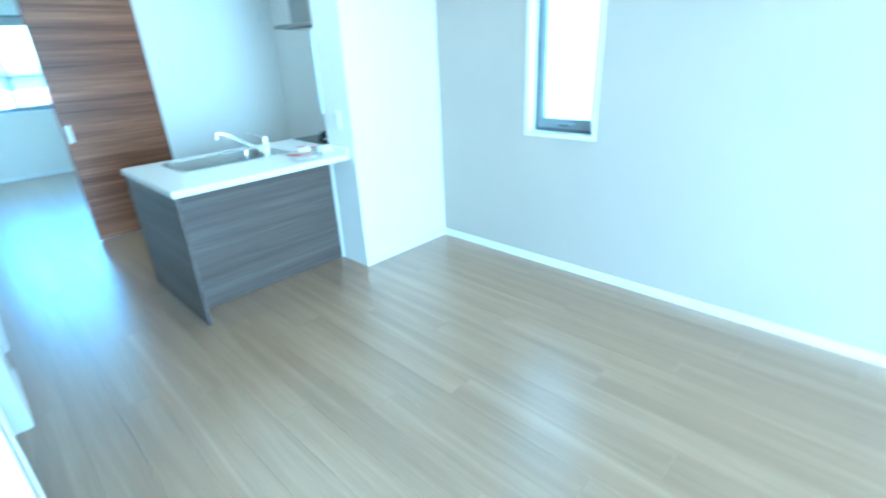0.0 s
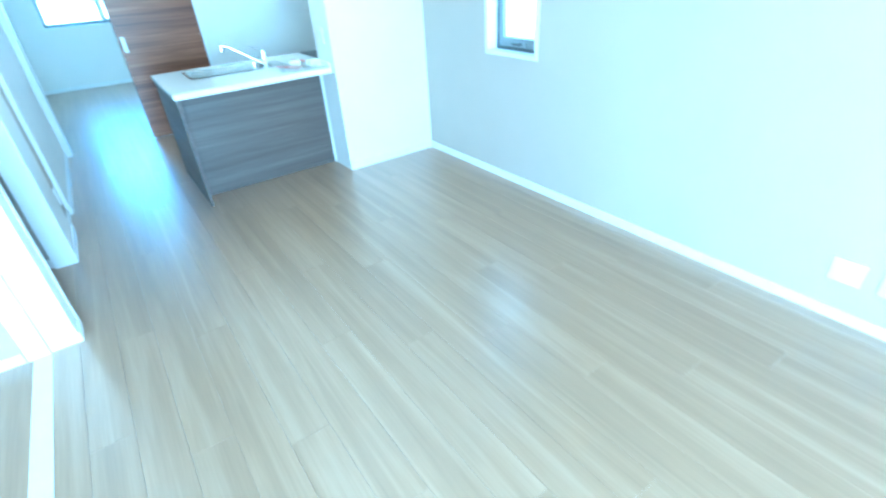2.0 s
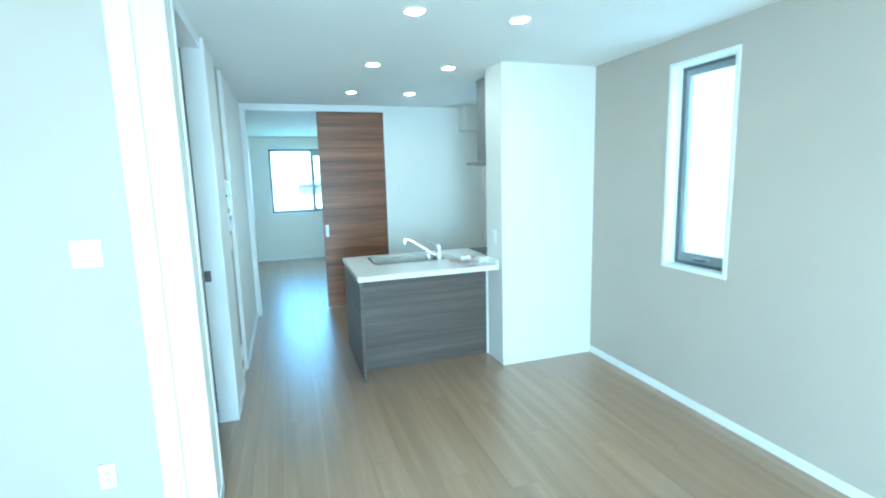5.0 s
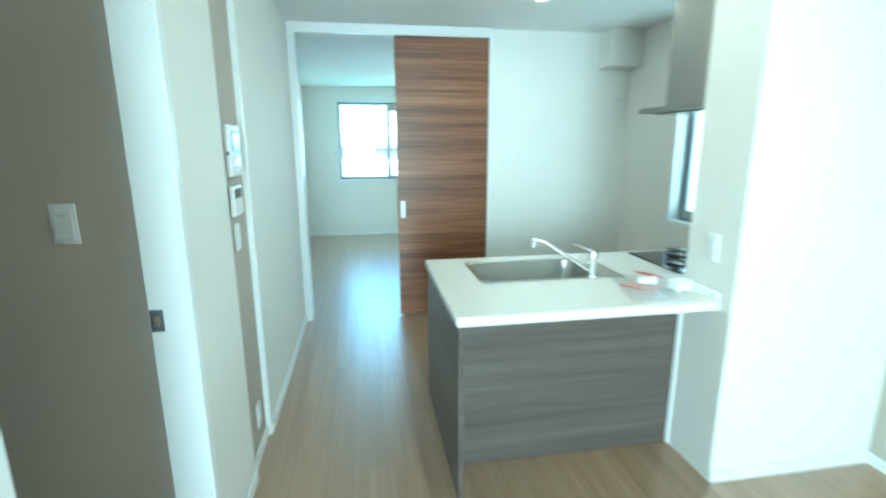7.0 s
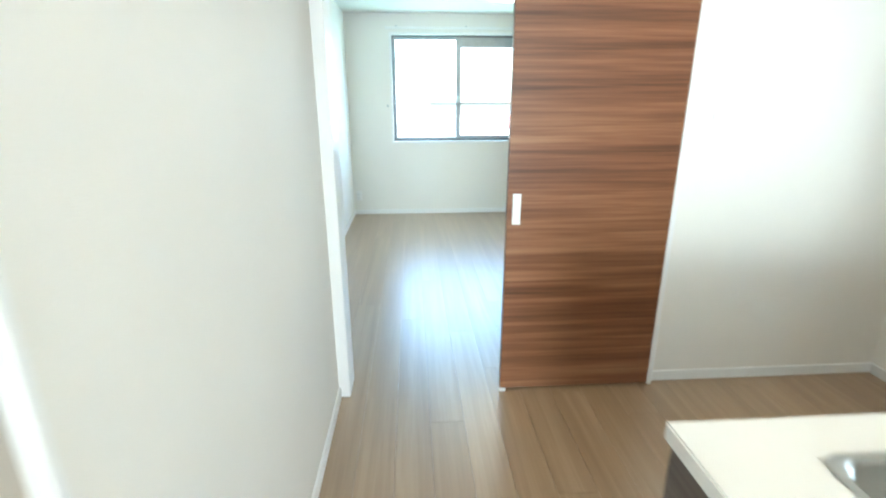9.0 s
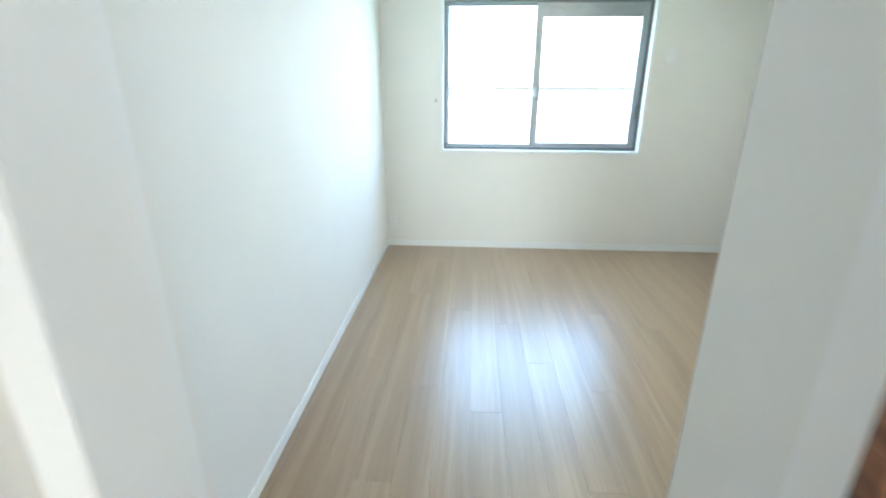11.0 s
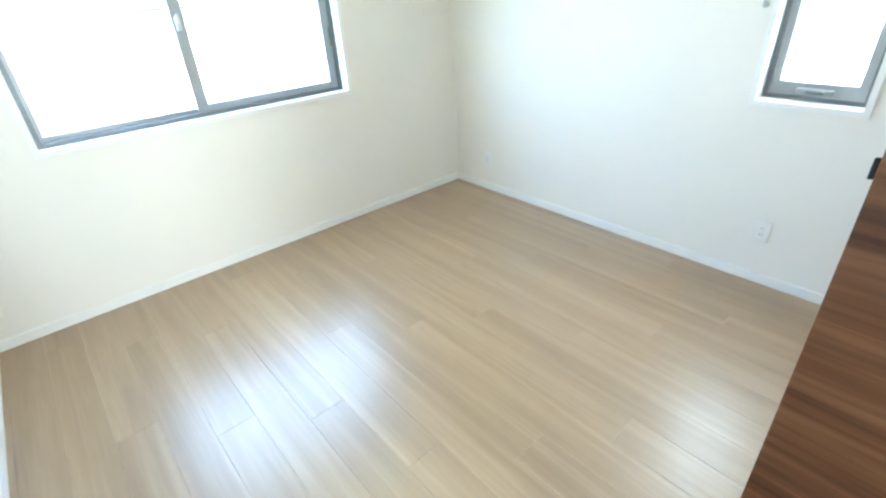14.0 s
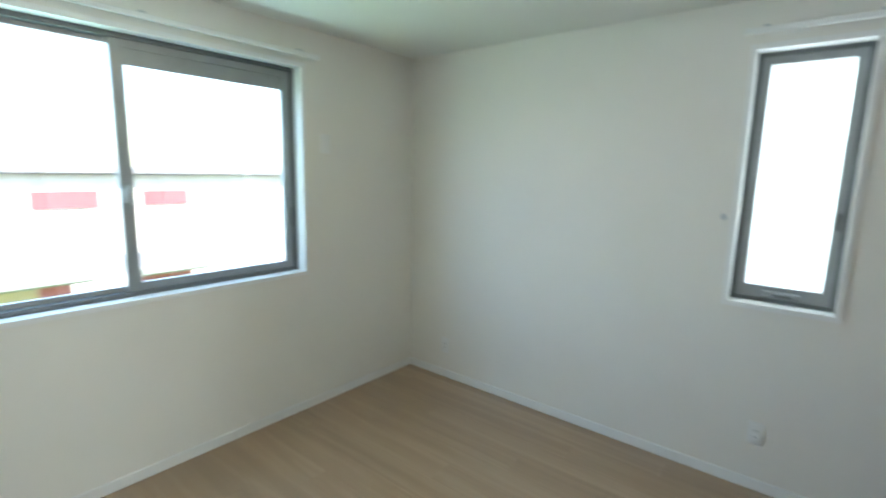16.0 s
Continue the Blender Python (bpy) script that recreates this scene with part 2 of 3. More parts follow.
B = bmesh.new
H = 2.45          # ceiling of the living room and kitchen
HB = 2.41         # bedroom ceiling
XE = 2.96         # east wall
XW = 0.045        # corridor wall
YS = -5.4         # south wall
YK = 2.45         # kitchen's north wall, and the sliding door
YN = 6.455        # bedroom's north wall
XB = -0.33        # bedroom's west wall
XF = -2.6         # far west wall
YC = 3.10         # closet front

# ---- shell ----
floor = structure("floor", bx(B(), XF - 0.2, XE + 0.16, YS - 0.2, YN + 0.16, -0.15, -0.012), SUB, "oak plank flooring laid through all rooms", "floor")
structure("ceiling", bx(B(), XF - 0.2, XE + 0.16, YS - 0.2, YN + 0.16, H, H + 0.15), CEIL, "plain white papered ceiling", "ceiling")
structure("ceiling_bedroom", bx(B(), XB, XE, YK + 0.112, YN, HB, H - 0.001), CEIL, "plain white papered bedroom ceiling", "ceiling")

W_LIV, W_KIT, W_BED, W_NOR = (-1.335, -0.815, 0.925, 2.285), (1.275, 1.72, 0.905, 2.20), (3.80, 4.278, 0.945, 2.205), (0.19, 1.985, 0.912, 2.205)
PAD = 0.022


def hole(w):
    return (w[0] + PAD, w[1] - PAD, w[2] + PAD, w[3] - PAD)


def wall(name, axis, u0, u1, w0, w1, mat, holes=(), label="", z1=H):
    us = [u0, u1] + [h for a in holes for h in a[:2]]
    vs = [0 - 0.012, z1] + [h for a in holes for h in a[2:]]
    return structure(name, solid(B(), axis, us, vs, w0, w1, holes), mat, label, "wall")


wall("wall_east_living", "x", YS, 0.01, XE, XE + 0.16, GREIGE, [hole(W_LIV)], "greige papered accent wall with a slit window")
wall("wall_east", "x", 0.01, YN + 0.16, XE, XE + 0.16, PAPER, [hole(W_KIT), hole(W_BED)], "white papered outer wall")
wall("wall_north", "y", XB - 0.1, XE, YN, YN + 0.16, PAPER, [hole(W_NOR)], "white papered bedroom wall with a sliding window")
wall("wall_west_bedroom", "x", YK + 0.11, YN, XB - 0.1, XB, PAPER, (), "white papered bedroom wall")
wall("wall_kitchen", "y", XB - 0.1, XE, YK, YK + 0.11, PAPER, [(0.092, 0.915, -0.02, 2.38)], "white papered kitchen wall beside the sliding door")
wall("wall_wing", "y", 2.10, XE, 0.0, 0.31, PAPER, (), "white papered wing wall at the end of the counter")
wall("wall_corridor", "x", 0.735, YK, XW - 0.12, XW, PAPER, (), "white papered corridor wall")
wall("wall_niche", "x", 0.36, 0.735, -0.12, 0.024, GREIGE, (), "shallow greige niche for the intercom panels")
wall("wall_stub", "x", -0.02, 0.36, -0.12, XW, PAPER, (), "short white papered wall beside a doorway")
# The darker greige here also carries the shade inside the hall.
wall("wall_hall_north", "y", -1.7, -0.072, -0.14, -0.02, GREIGE, (), "greige papered hall wall, its darker colour also standing in for shade")
wall("wall_hall_west", "x", -0.98, -0.14, -1.8, -1.7, PAPER)
wall("wall_stub_end", "x", -0.14, -0.02, -0.072, XW, PAPER)
wall("wall_post", "y", -0.09, 0.035, -1.12, -0.98, PAPER, (), "white wall end between two openings")
wall("wall_side_room", "y", XF, -0.09, -1.12, -0.98, GREIGE, (), "greige papered wall of the side room")
wall("wall_west", "x", YS, -0.98, XF - 0.1, XF, PAPER)
wall("wall_south", "y", XF, XE, YS - 0.16, YS, PAPER, [(-0.7, 1.135, 0.02, 2.2)], "white papered wall with a tall terrace window")
wall("wall_closet", "x", YK + 0.11, YC, 1.05, 1.13, PAPER, (), "white papered side of the closet")
wall("wall_closet_front", "y", 1.13, XE, YC - 0.08, YC, PAPER, [(1.27, 2.36, -0.02, 2.1)], "white papered closet front")
structure("duct_box", bx(B(), 2.66, XE, 2.24, YK, 2.155, H), PAPER, "white papered box over a duct", "duct box")


def baseboard(x0, x1, y0, y1):
    structure("baseboard", bx(B(), x0, x1, y0, y1, 0, 0.06, 0.003, 1), TRIM, "white painted baseboard", "baseboard")


T = 0.011
baseboard(XE - T, XE, YS, 0.0)
baseboard(XE - T, XE, 1.06, YK - T)
baseboard(1.69, XE, YK - T, YK)
baseboard(XE - T, XE, YC, YN)
baseboard(XB, XE - T, YN - T, YN)
baseboard(XB, XB + T, YK + 0.11, YN - T)
baseboard(XW, XW + T, 0.74, 2.40)
baseboard(XW, XW + T, -0.14, 0.36)
baseboard(0.024, 0.024 + T, 0.365, 0.716)
baseboard(0.035, 0.035 + T, -1.12, -1.0)
baseboard(2.10, XE - T, -T, 0.0)
baseboard(1.05 - T, 1.05, YK + 0.12, YC)
baseboard(-1.7, -0.074, -0.14 - T, -0.14)
baseboard(XF, -0.19, -1.12 - T, -1.12)


def trim(bm, label="white painted door casing", name="trim"):
    structure(name, bm, TRIM, label, "trim")


trim(bx(B(), 0.03, 0.10, YK - 0.05, YK + 0.12, 0, H - 0.002, 0.003, 1))
trim(bx(B(), 1.662, 1.688, YK - 0.042, YK - 0.002, 0, H - 0.002, 0.003, 1))
trim(bx(B(), 0.10, 1.662, YK - 0.048, YK - 0.002, 2.372, H - 0.002, 0.003, 1), "white painted rail housing over the sliding door")
trim(bx(B(), 0.905, 0.93, YK + 0.002, YK + 0.114, 0, 2.37, 0.003, 1), "white painted door jamb")
trim(bx(B(), -0.04, 0.052, 0.716, 0.735, 0, H - 0.002, 0.003, 1), "white painted board at the edge of a niche")
trim(bx(B(), -0.072, 0.055, -0.185, -0.14, 0, H - 0.002, 0.003, 1))
trim(bx(B(), -0.185, -0.092, -1.136, -1.121, 0, H - 0.002, 0.003, 1), "white painted casing of a wide opening")
trim(bx(B(), -0.10, 0.042, -0.98, -0.945, 0, H - 0.002, 0.003, 1))
trim(bx(B(), -0.185, -0.092, YS, -1.137, 2.37, H - 0.002, 0.003, 1), "white painted lintel over a wide opening")
trim(bx(B(), -0.165, -0.088, YS, -1.137, 0.0, 0.007, 0.002, 1), "white sliding door rail set on the floor")
trim(bx(B(), -0.10, 0.04, -0.945, -0.185, 2.385, H - 0.002, 0.003, 1))


# ---- windows ----
def casing(w, axis, face, into, parent):
    part("casing", ring(B(), axis, w[0], w[1], w[2], w[3], PAD + 0.003, face - into * 0.011, face + into * 0.105), TRIM, parent, "white painted window lining")


def slit_window(name, w, label):
    t = thing(name, (XE, (w[0] + w[1]) / 2, w[2]), label, "window", "", "structure")
    casing(w, "x", XE, 1, t)
    a = 0.024
    y0, y1, z0, z1 = w[0] + a, w[1] - a, w[2] + a, w[3] - a
    part("window_frame", ring(B(), "x", y0, y1, z0, z1, 0.022, XE + 0.08, XE + 0.15), DARKALU, t, "grey aluminium outer frame")
    s = part("sash", ring(B(), "x", y0 + 0.022, y1 - 0.022, z0 + 0.022, z1 - 0.022, (0.036, 0.036, 0.06, 0.036), XE + 0.087, XE + 0.13), ALU, t, "grey aluminium sash")
    g = part("pane", bx(B(), XE + 0.112, XE + 0.116, y0 + 0.05, y1 - 0.05, z0 + 0.07, z1 - 0.05), FROST, s, "frosted glass")
    g.visible_shadow = False
    yc = (y0 + y1) / 2
    bm = bx(B(), XE + 0.066, XE + 0.088, yc - 0.075, yc + 0.075, z0 + 0.03, z0 + 0.06, 0.006)
    op = part("operator", bm, ALU, t, "grey metal casement operator")
    bm = cyl(B(), (XE + 0.076, yc - 0.03, z0 + 0.047), (XE + 0.045, yc - 0.03, z0 + 0.05), 0.009)
    bx(bm, XE + 0.038, XE + 0.05, yc - 0.045, yc + 0.03, z0 + 0.042, z0 + 0.056, 0.004)
    part("crank", bm, DARKALU, op, "small metal crank", True)
    bm = bx(B(), XE + 0.074, XE + 0.09, y0 + 0.03, y0 + 0.05, (z0 + z1) / 2 - 0.22, (z0 + z1) / 2 - 0.14, 0.004)
    part("lock", bm, DARKALU, t)
    return t


slit_window("window_1", W_LIV, "tall narrow window in grey aluminium with white lining")
slit_window("window_2", W_KIT, "narrow kitchen window in grey aluminium with white lining")
slit_window("window_3", W_BED, "narrow bedroom window in grey aluminium with white lining")

w4 = thing("window_4", (1.09, YN, 0.91), "two-leaf sliding window in grey aluminium with white lining", "window", "", "structure")
casing(W_NOR, "y", YN, 1, w4)
part("window_frame", ring(B(), "y", 0.214, 1.961, 0.936, 2.181, 0.024, YN + 0.07, YN + 0.15), DARKALU, w4, "grey aluminium outer frame")
sash_a = part("sash", ring(B(), "y", 0.238, 1.05, 0.96, 2.157, (0.02, 0.04, 0.022, 0.022), YN + 0.116, YN + 0.14), ALU, w4)
sash_b = part("sash", ring(B(), "y", 1.0, 1.937, 0.96, 2.157, (0.062, 0.055, 0.04, 0.036), YN + 0.082, YN + 0.11), ALU, w4)
for a, b, y, sash in ((0.255, 1.02, YN + 0.128, sash_a), (1.045, 1.89, YN + 0.096, sash_b)):
    g = part("pane", bx(B(), a, b, y, y + 0.003, 0.975, 2.14), GLASS, sash)
    g.visible_shadow = False
part("shutter_box", bx(B(), 1.05, 1.89, YN + 0.092, YN + 0.108, 2.045, 2.125, 0.004, 1), ALU, sash_b, "grey screen cassette at the head of the sash")
bm = bx(B(), 1.012, 1.038, YN + 0.06, YN + 0.083, 1.40, 1.47, 0.005)
bx(bm, 1.016, 1.034, YN + 0.045, YN + 0.062, 1.43, 1.485, 0.004)
part("latch", bm, LGREY, sash_b, "grey crescent latch")
bm = bx(B(), 1.925, 1.945, YN + 0.072, YN + 0.088, 1.22, 1.34, 0.004)
part("pull", bm, DARKALU, w4)

# terrace window behind the start of the walk
w5 = thing("window_5", (0.22, YS, 0.02), "tall two-leaf terrace window in grey aluminium", "window", "", "structure")
part("window_frame", ring(B(), "y", -0.698, 1.133, 0.022, 2.198, 0.035, YS - 0.14, YS - 0.05), ALU, w5)
part("sash", ring(B(), "y", 0.20, 0.24, 0.057, 2.163, 0.019, YS - 0.12, YS - 0.08), ALU, w5)


def curtain_rail(axis, a0, a1, wall_at, z, label):
    if axis == "y":
        t = thing("curtain_rail", ((a0 + a1) / 2, wall_at, z), label, "curtain rail", "curtain rails")
        part("rail", bx(B(), a0, a1, wall_at - 0.062, wall_at - 0.042, z - 0.012, z + 0.012, 0.004), TRIM, t)
        spots = [a0 + 0.12, (a0 + a1) / 2, a1 - 0.12]
        for s in spots:
            part("bracket", bx(B(), s - 0.012, s + 0.012, wall_at - 0.055, wall_at, z + 0.012, z + 0.024, 0.002, 1), LGREY, t)
        for k in range(9):
            x = a1 - 0.03 - 0.028 * k
            part("runner", bx(B(), x - 0.006, x + 0.006, wall_at - 0.057, wall_at - 0.047, z - 0.028, z - 0.012, 0.002, 1), PLASTIC, t)
        for s in (a0, a1):
            part("end_cap", bx(B(), s - 0.008, s + 0.008, wall_at - 0.066, wall_at - 0.038, z - 0.016, z + 0.016, 0.004), PLASTIC, t)
    else:
        t = thing("curtain_rail", (wall_at, (a0 + a1) / 2, z), label, "curtain rail", "curtain rails")
        part("rail", bx(B(), wall_at - 0.062, wall_at - 0.042, a0, a1, z - 0.012, z + 0.012, 0.004), TRIM, t)
        for s in (a0 + 0.08, a1 - 0.08):
            part("bracket", bx(B(), wall_at - 0.055, wall_at, s - 0.012, s + 0.012, z + 0.012, z + 0.024, 0.002, 1), LGREY, t)
        for k in range(6):
            y = a1 - 0.1 - 0.026 * k
            part("runner", bx(B(), wall_at - 0.057, wall_at - 0.047, y - 0.006, y + 0.006, z - 0.03, z - 0.012, 0.002, 1), PLASTIC, t)
        for s in (a0, a1):
            part("end_cap", bx(B(), wall_at - 0.066, wall_at - 0.038, s - 0.008, s + 0.008, z - 0.016, z + 0.016, 0.004), PLASTIC, t)


curtain_rail("y", 0.16, 2.05, YN, 2.245, "slim white curtain rail above the sliding window")
curtain_rail("x", 3.74, 4.30, XE, 2.255, "short white curtain rail above the narrow window")


def tieback(loc, label):
    x, y, z = loc
    t = thing("curtain_hook", loc, label, "hook", "curtain hooks")
    e = x > 2.9
    out = Vector((-1, 0, 0)) if e else Vector((0, -1, 0))
    p = Vector(loc)
    part("plate", cyl(B(), p, p + out * 0.006, 0.014), LGREY, t, "", True)
    bm = cyl(B(), p + out * 0.006, p + out * 0.035, 0.004, n=10)
    cyl(bm, p + out * 0.033 + Vector((0, 0, -0.004)), p + out * 0.033 + Vector((0, 0, 0.022)), 0.004, n=10)
    part("prong", bm, LGREY, t, "", True)


tieback((0.15, YN, 1.366), "small grey curtain tieback hook on the wall")
tieback((XE, 4.31, 1.388), "small grey curtain tieback hook on the wall")


# ---- switches and sockets ----
def plate(kind, face, u, z, w, h, wall_at, label, detail):
    """A wall plate; face is the way that it looks: -x, +x, -y."""
    ax = "x" if "x" in face else "y"
    sg = -1 if face[0] == "-" else 1

    def b(bm, u0, u1, z0, z1, d0, d1, bev):
        lo, hi = sorted((wall_at + sg * d0, wall_at + sg * d1))
        return bx(bm, lo, hi, u0, u1, z0, z1, bev) if ax == "x" else bx(bm, u0, u1, lo, hi, z0, z1, bev)

    loc = (wall_at, u, z) if ax == "x" else (u, wall_at, z)
    t = thing(kind, loc, label, kind.replace("_", " "), kind + "s")
    part("cover_plate", b(B(), u - w / 2, u + w / 2, z - h / 2, z + h / 2, 0, 0.009, 0.003), PLASTIC, t, "", True)
    if detail == "switch":
        n = max(1, round(w / 0.075))
        for i in range(n):
            c = u - w / 2 + w * (i + 0.5) / n
            k = part("rocker", b(B(), c - w / n * 0.36, c + w / n * 0.36, z - h * 0.36, z + h * 0.36, 0.009, 0.0125, 0.0015), PLASTIC, t)
            part("pilot_light", b(B(), c - 0.008, c + 0.008, z + h * 0.2, z + h * 0.23, 0.0125, 0.0135, 0.0003), LGREY, k)
    elif detail == "socket":
        for dz in (-0.017, 0.017):
            of = part("outlet_face", b(B(), u - 0.017, u + 0.017, z + dz - 0.013, z + dz + 0.013, 0.009, 0.0115, 0.0012), PLASTIC, t)
            for du in (-0.006, 0.006):
                part("slot", b(B(), u + du - 0.0012, u + du + 0.0012, z + dz - 0.005, z + dz + 0.005, 0.0115, 0.0119, 0.0001), BLACK, of)
    elif detail == "media":
        for c in (-0.055, 0.0, 0.055):
            part("insert", b(B(), u + c - 0.018, u + c + 0.018, z - 0.034, z + 0.034, 0.009, 0.0115, 0.0012), PLASTIC, t)
        for dz in (-0.016, 0.012):
            for du in (-0.006, 0.006):
                part("slot", b(B(), u + 0.055 + du - 0.0012, u + 0.055 + du + 0.0012, z + dz - 0.005, z + dz + 0.005, 0.0115, 0.012, 0.0001), LGREY, t)
        part("jack", b(B(), u - 0.061, u - 0.049, z - 0.02, z - 0.008, 0.0115, 0.013, 0.0008), LGREY, t)
    return t


plate("blank_plate", "-x", -3.285, 0.252, 0.128, 0.115, XE, "square white blank cover plate on the greige wall", "blank")
plate("wall_socket", "-x", -3.505, 0.252, 0.19, 0.115, XE, "wide white socket plate with aerial and outlets", "media")
plate("wall_socket", "-x", 4.056, 0.305, 0.07, 0.12, XE, "white double wall socket above the baseboard", "socket")
plate("wall_socket", "-x", 6.084, 0.256, 0.07, 0.12, XE, "white double wall socket near the corner", "socket")
plate("wall_socket", "-y", -0.262, 0.248, 0.07, 0.12, YN, "white double wall socket under the window", "socket")
plate("wall_plate", "-y", 2.134, 1.741, 0.07, 0.12, YN, "white blank plate on the bedroom wall", "blank")
plate("wall_switch", "-y", 1.85, 1.42, 0.07, 0.12, YK, "white switch plate beside the sliding door", "switch")
plate("wall_socket", "-y", 2.865, 1.885, 0.07, 0.12, YK, "white socket high on the kitchen wall", "socket")
plate("wall_switch", "-x", 0.15, 1.075, 0.07, 0.12, 2.10, "white switch on the wing wall", "switch")
plate("wall_socket", "+x", 0.58, 0.21, 0.07, 0.12, 0.024, "white wall socket low in the niche", "socket")
plate("wall_switch", "+x", 0.508, 1.125, 0.075, 0.12, 0.024, "white three-way switch plate under the controls", "switch")
plate("wall_switch", "-y", -0.358, 1.311, 0.116, 0.12, -1.12, "white double switch on the greige wall", "switch")
plate("wall_socket", "-y", -0.398, 0.297, 0.07, 0.12, -1.12, "white wall socket on the greige wall", "socket")
plate("wall_switch", "-y", -0.278, 1.30, 0.07, 0.12, -0.14, "white switch plate on the hall wall", "switch")

# strike plate of the doorway
t = thing("strike_plate", (-0.055, -0.187, 1.0), "dark metal strike plate let into the door jamb", "strike plate")
part("plate", bx(B(), -0.068, -0.03, -0.189, -0.185, 0.966, 1.036, 0.0015, 1), DARKALU, t)
part("catch", bx(B(), -0.057, -0.041, -0.194, -0.189, 0.985, 1.016, 0.0015, 1), CHROME, t)

# intercom, water heater control
NB = 0.024
t = thing("intercom", (NB, 0.56, 1.49), "white video intercom with blue film on its dark screen", "intercom")
part("body", bx(B(), NB + 0, NB + 0.028, 0.480, 0.643, 1.386, 1.603, 0.009, 3), PLASTIC, t, "", True)
f = part("screen_surround", bx(B(), NB + 0.0275, NB + 0.0295, 0.506, 0.63, 1.485, 1.578, 0.001, 1), BLUE, t, "blue protective film")
part("screen", bx(B(), NB + 0.029, NB + 0.0305, 0.515, 0.621, 1.494, 1.569, 0.0006, 1), SCREEN, t)
part("strip", bx(B(), NB + 0.0275, NB + 0.0295, 0.522, 0.63, 1.466, 1.481, 0.001, 1), LGREY, t)
for y in (0.53, 0.567, 0.604):
    part("button", bx(B(), NB + 0.0275, NB + 0.0295, y - 0.009, y + 0.009, 1.398, 1.416, 0.001, 1), LGREY if y > 0.6 else TRIM, t)
part("side_socket", bx(B(), NB + 0.010, NB + 0.02, 0.4765, 0.4785, 1.475, 1.493, 0.0004, 1), BLACK, t)
t = thing("heater_control", (NB, 0.55, 1.27), "white water heater control with a brown display", "control panel")
part("body", bx(B(), NB + 0, NB + 0.02, 0.478, 0.625, 1.208, 1.337, 0.005, 2), PLASTIC, t, "", True)
part("display", bx(B(), NB + 0.0195, NB + 0.0212, 0.50, 0.607, 1.284, 1.325, 0.0006, 1), BROWNLCD, t)
part("flap", bx(B(), NB + 0.0195, NB + 0.0218, 0.482, 0.621, 1.214, 1.272, 0.0008, 1), PLASTIC, t)
part("print", bx(B(), NB + 0.0218, NB + 0.0222, 0.50, 0.53, 1.262, 1.266, 0.0001, 1), LGREY, t)

bpy.data.objects["intercom"].location += Vector((0, -0.032, 0.004))
bpy.data.objects["heater_control"].location += Vector((0, -0.026, 0.012))

# ---- sliding door ----
sd = thing("sliding_door", (1.267, YK - 0.02, 0.01), "walnut sliding door with horizontal grain, half open", "door")
part("panel", bx(B(), 0.874, 1.661, YK - 0.04, YK - 0.004, 0.012, 2.368, 0.002, 1), WALNUT, sd)
h = part("handle", ring(B(), "y", 0.898, 0.936, 0.895, 1.04, 0.006, YK - 0.045, YK - 0.039), TRIM, sd, "white recessed pull")
part("recess", bx(B(), 0.904, 0.93, YK - 0.0425, YK - 0.0395, 0.901, 1.034), TRIM, h)
t = thing("floor_guide", (0.885, YK - 0.03, 0), "small white plastic guide at the foot of the sliding door", "door guide")
part("guide", bx(B(), 0.866, 0.90, YK - 0.052, YK - 0.041, 0.0, 0.016, 0.003), PLASTIC, t)


# ---- closet with open folding doors ----
def folding_door(x, label):
    t = thing("folding_door", (x, YC, 0.02), label, "closet door", "closet doors")
    for k, (x0, x1) in enumerate(((x - 0.011, x + 0.009), (x + 0.012, x + 0.032))):
        part("panel", bx(B(), x0, x1, YC + 0.002 + 0.004 * k, YC + 0.449 - 0.004 * k, 0.02, 2.09, 0.0015, 1), WALNUT, t)
    kx = x + 0.032
    bm = cyl(B(), (kx, YC + 0.41, 1.2), (kx + 0.014, YC + 0.41, 1.2), 0.006)
    cyl(bm, (kx + 0.014, YC + 0.41, 1.2), (kx + 0.026, YC + 0.41, 1.2), 0.013, 0.015)
    part("knob", bm, BLACK, t, "black knob", True)
    bm = bx(B(), x - 0.004, x + 0.004, YC + 0.449, YC + 0.459, 1.22, 1.26, 0.003)
    part("edge_catch", bm, BLACK, t, "small black catch on the edge")


folding_door(1.30, "walnut folding closet door, folded open")
folding_door(2.30, "walnut folding closet door, folded open at the far side")

# ---- kitchen counter ----
CX0, CX1, CY0, CY1 = 0.930, XE, 0.062, 1.045
SX0, SX1, SY0, SY1 = 1.15, 1.80, 0.515, 0.925       # sink opening
t = thing("worktop", (1.9, 0.6, 0.81), "cream-white solid surface worktop with a sink cut-out", "worktop")
bm = solid(B(), "z", [CX0, SX0, SX1, 2.097, CX1], [CY0, 0.313, SY0, SY1, CY1], 0.81, 0.85, [(SX0, SX1, SY0, SY1), (2.097, CX1, CY0, 0.313)])
bmesh.ops.bevel(bm, geom=[e for e in bm.edges if e.calc_face_angle(0) > 1.0], offset=0.004, segments=2, affect="EDGES")
part("slab", bm, SOLID, t)
part("upstand", bx(B(), 2.078, 2.097, CY0 + 0.004, 0.312, 0.8505, 0.888, 0.004), TRIM, t, "low white upstand at the wall")

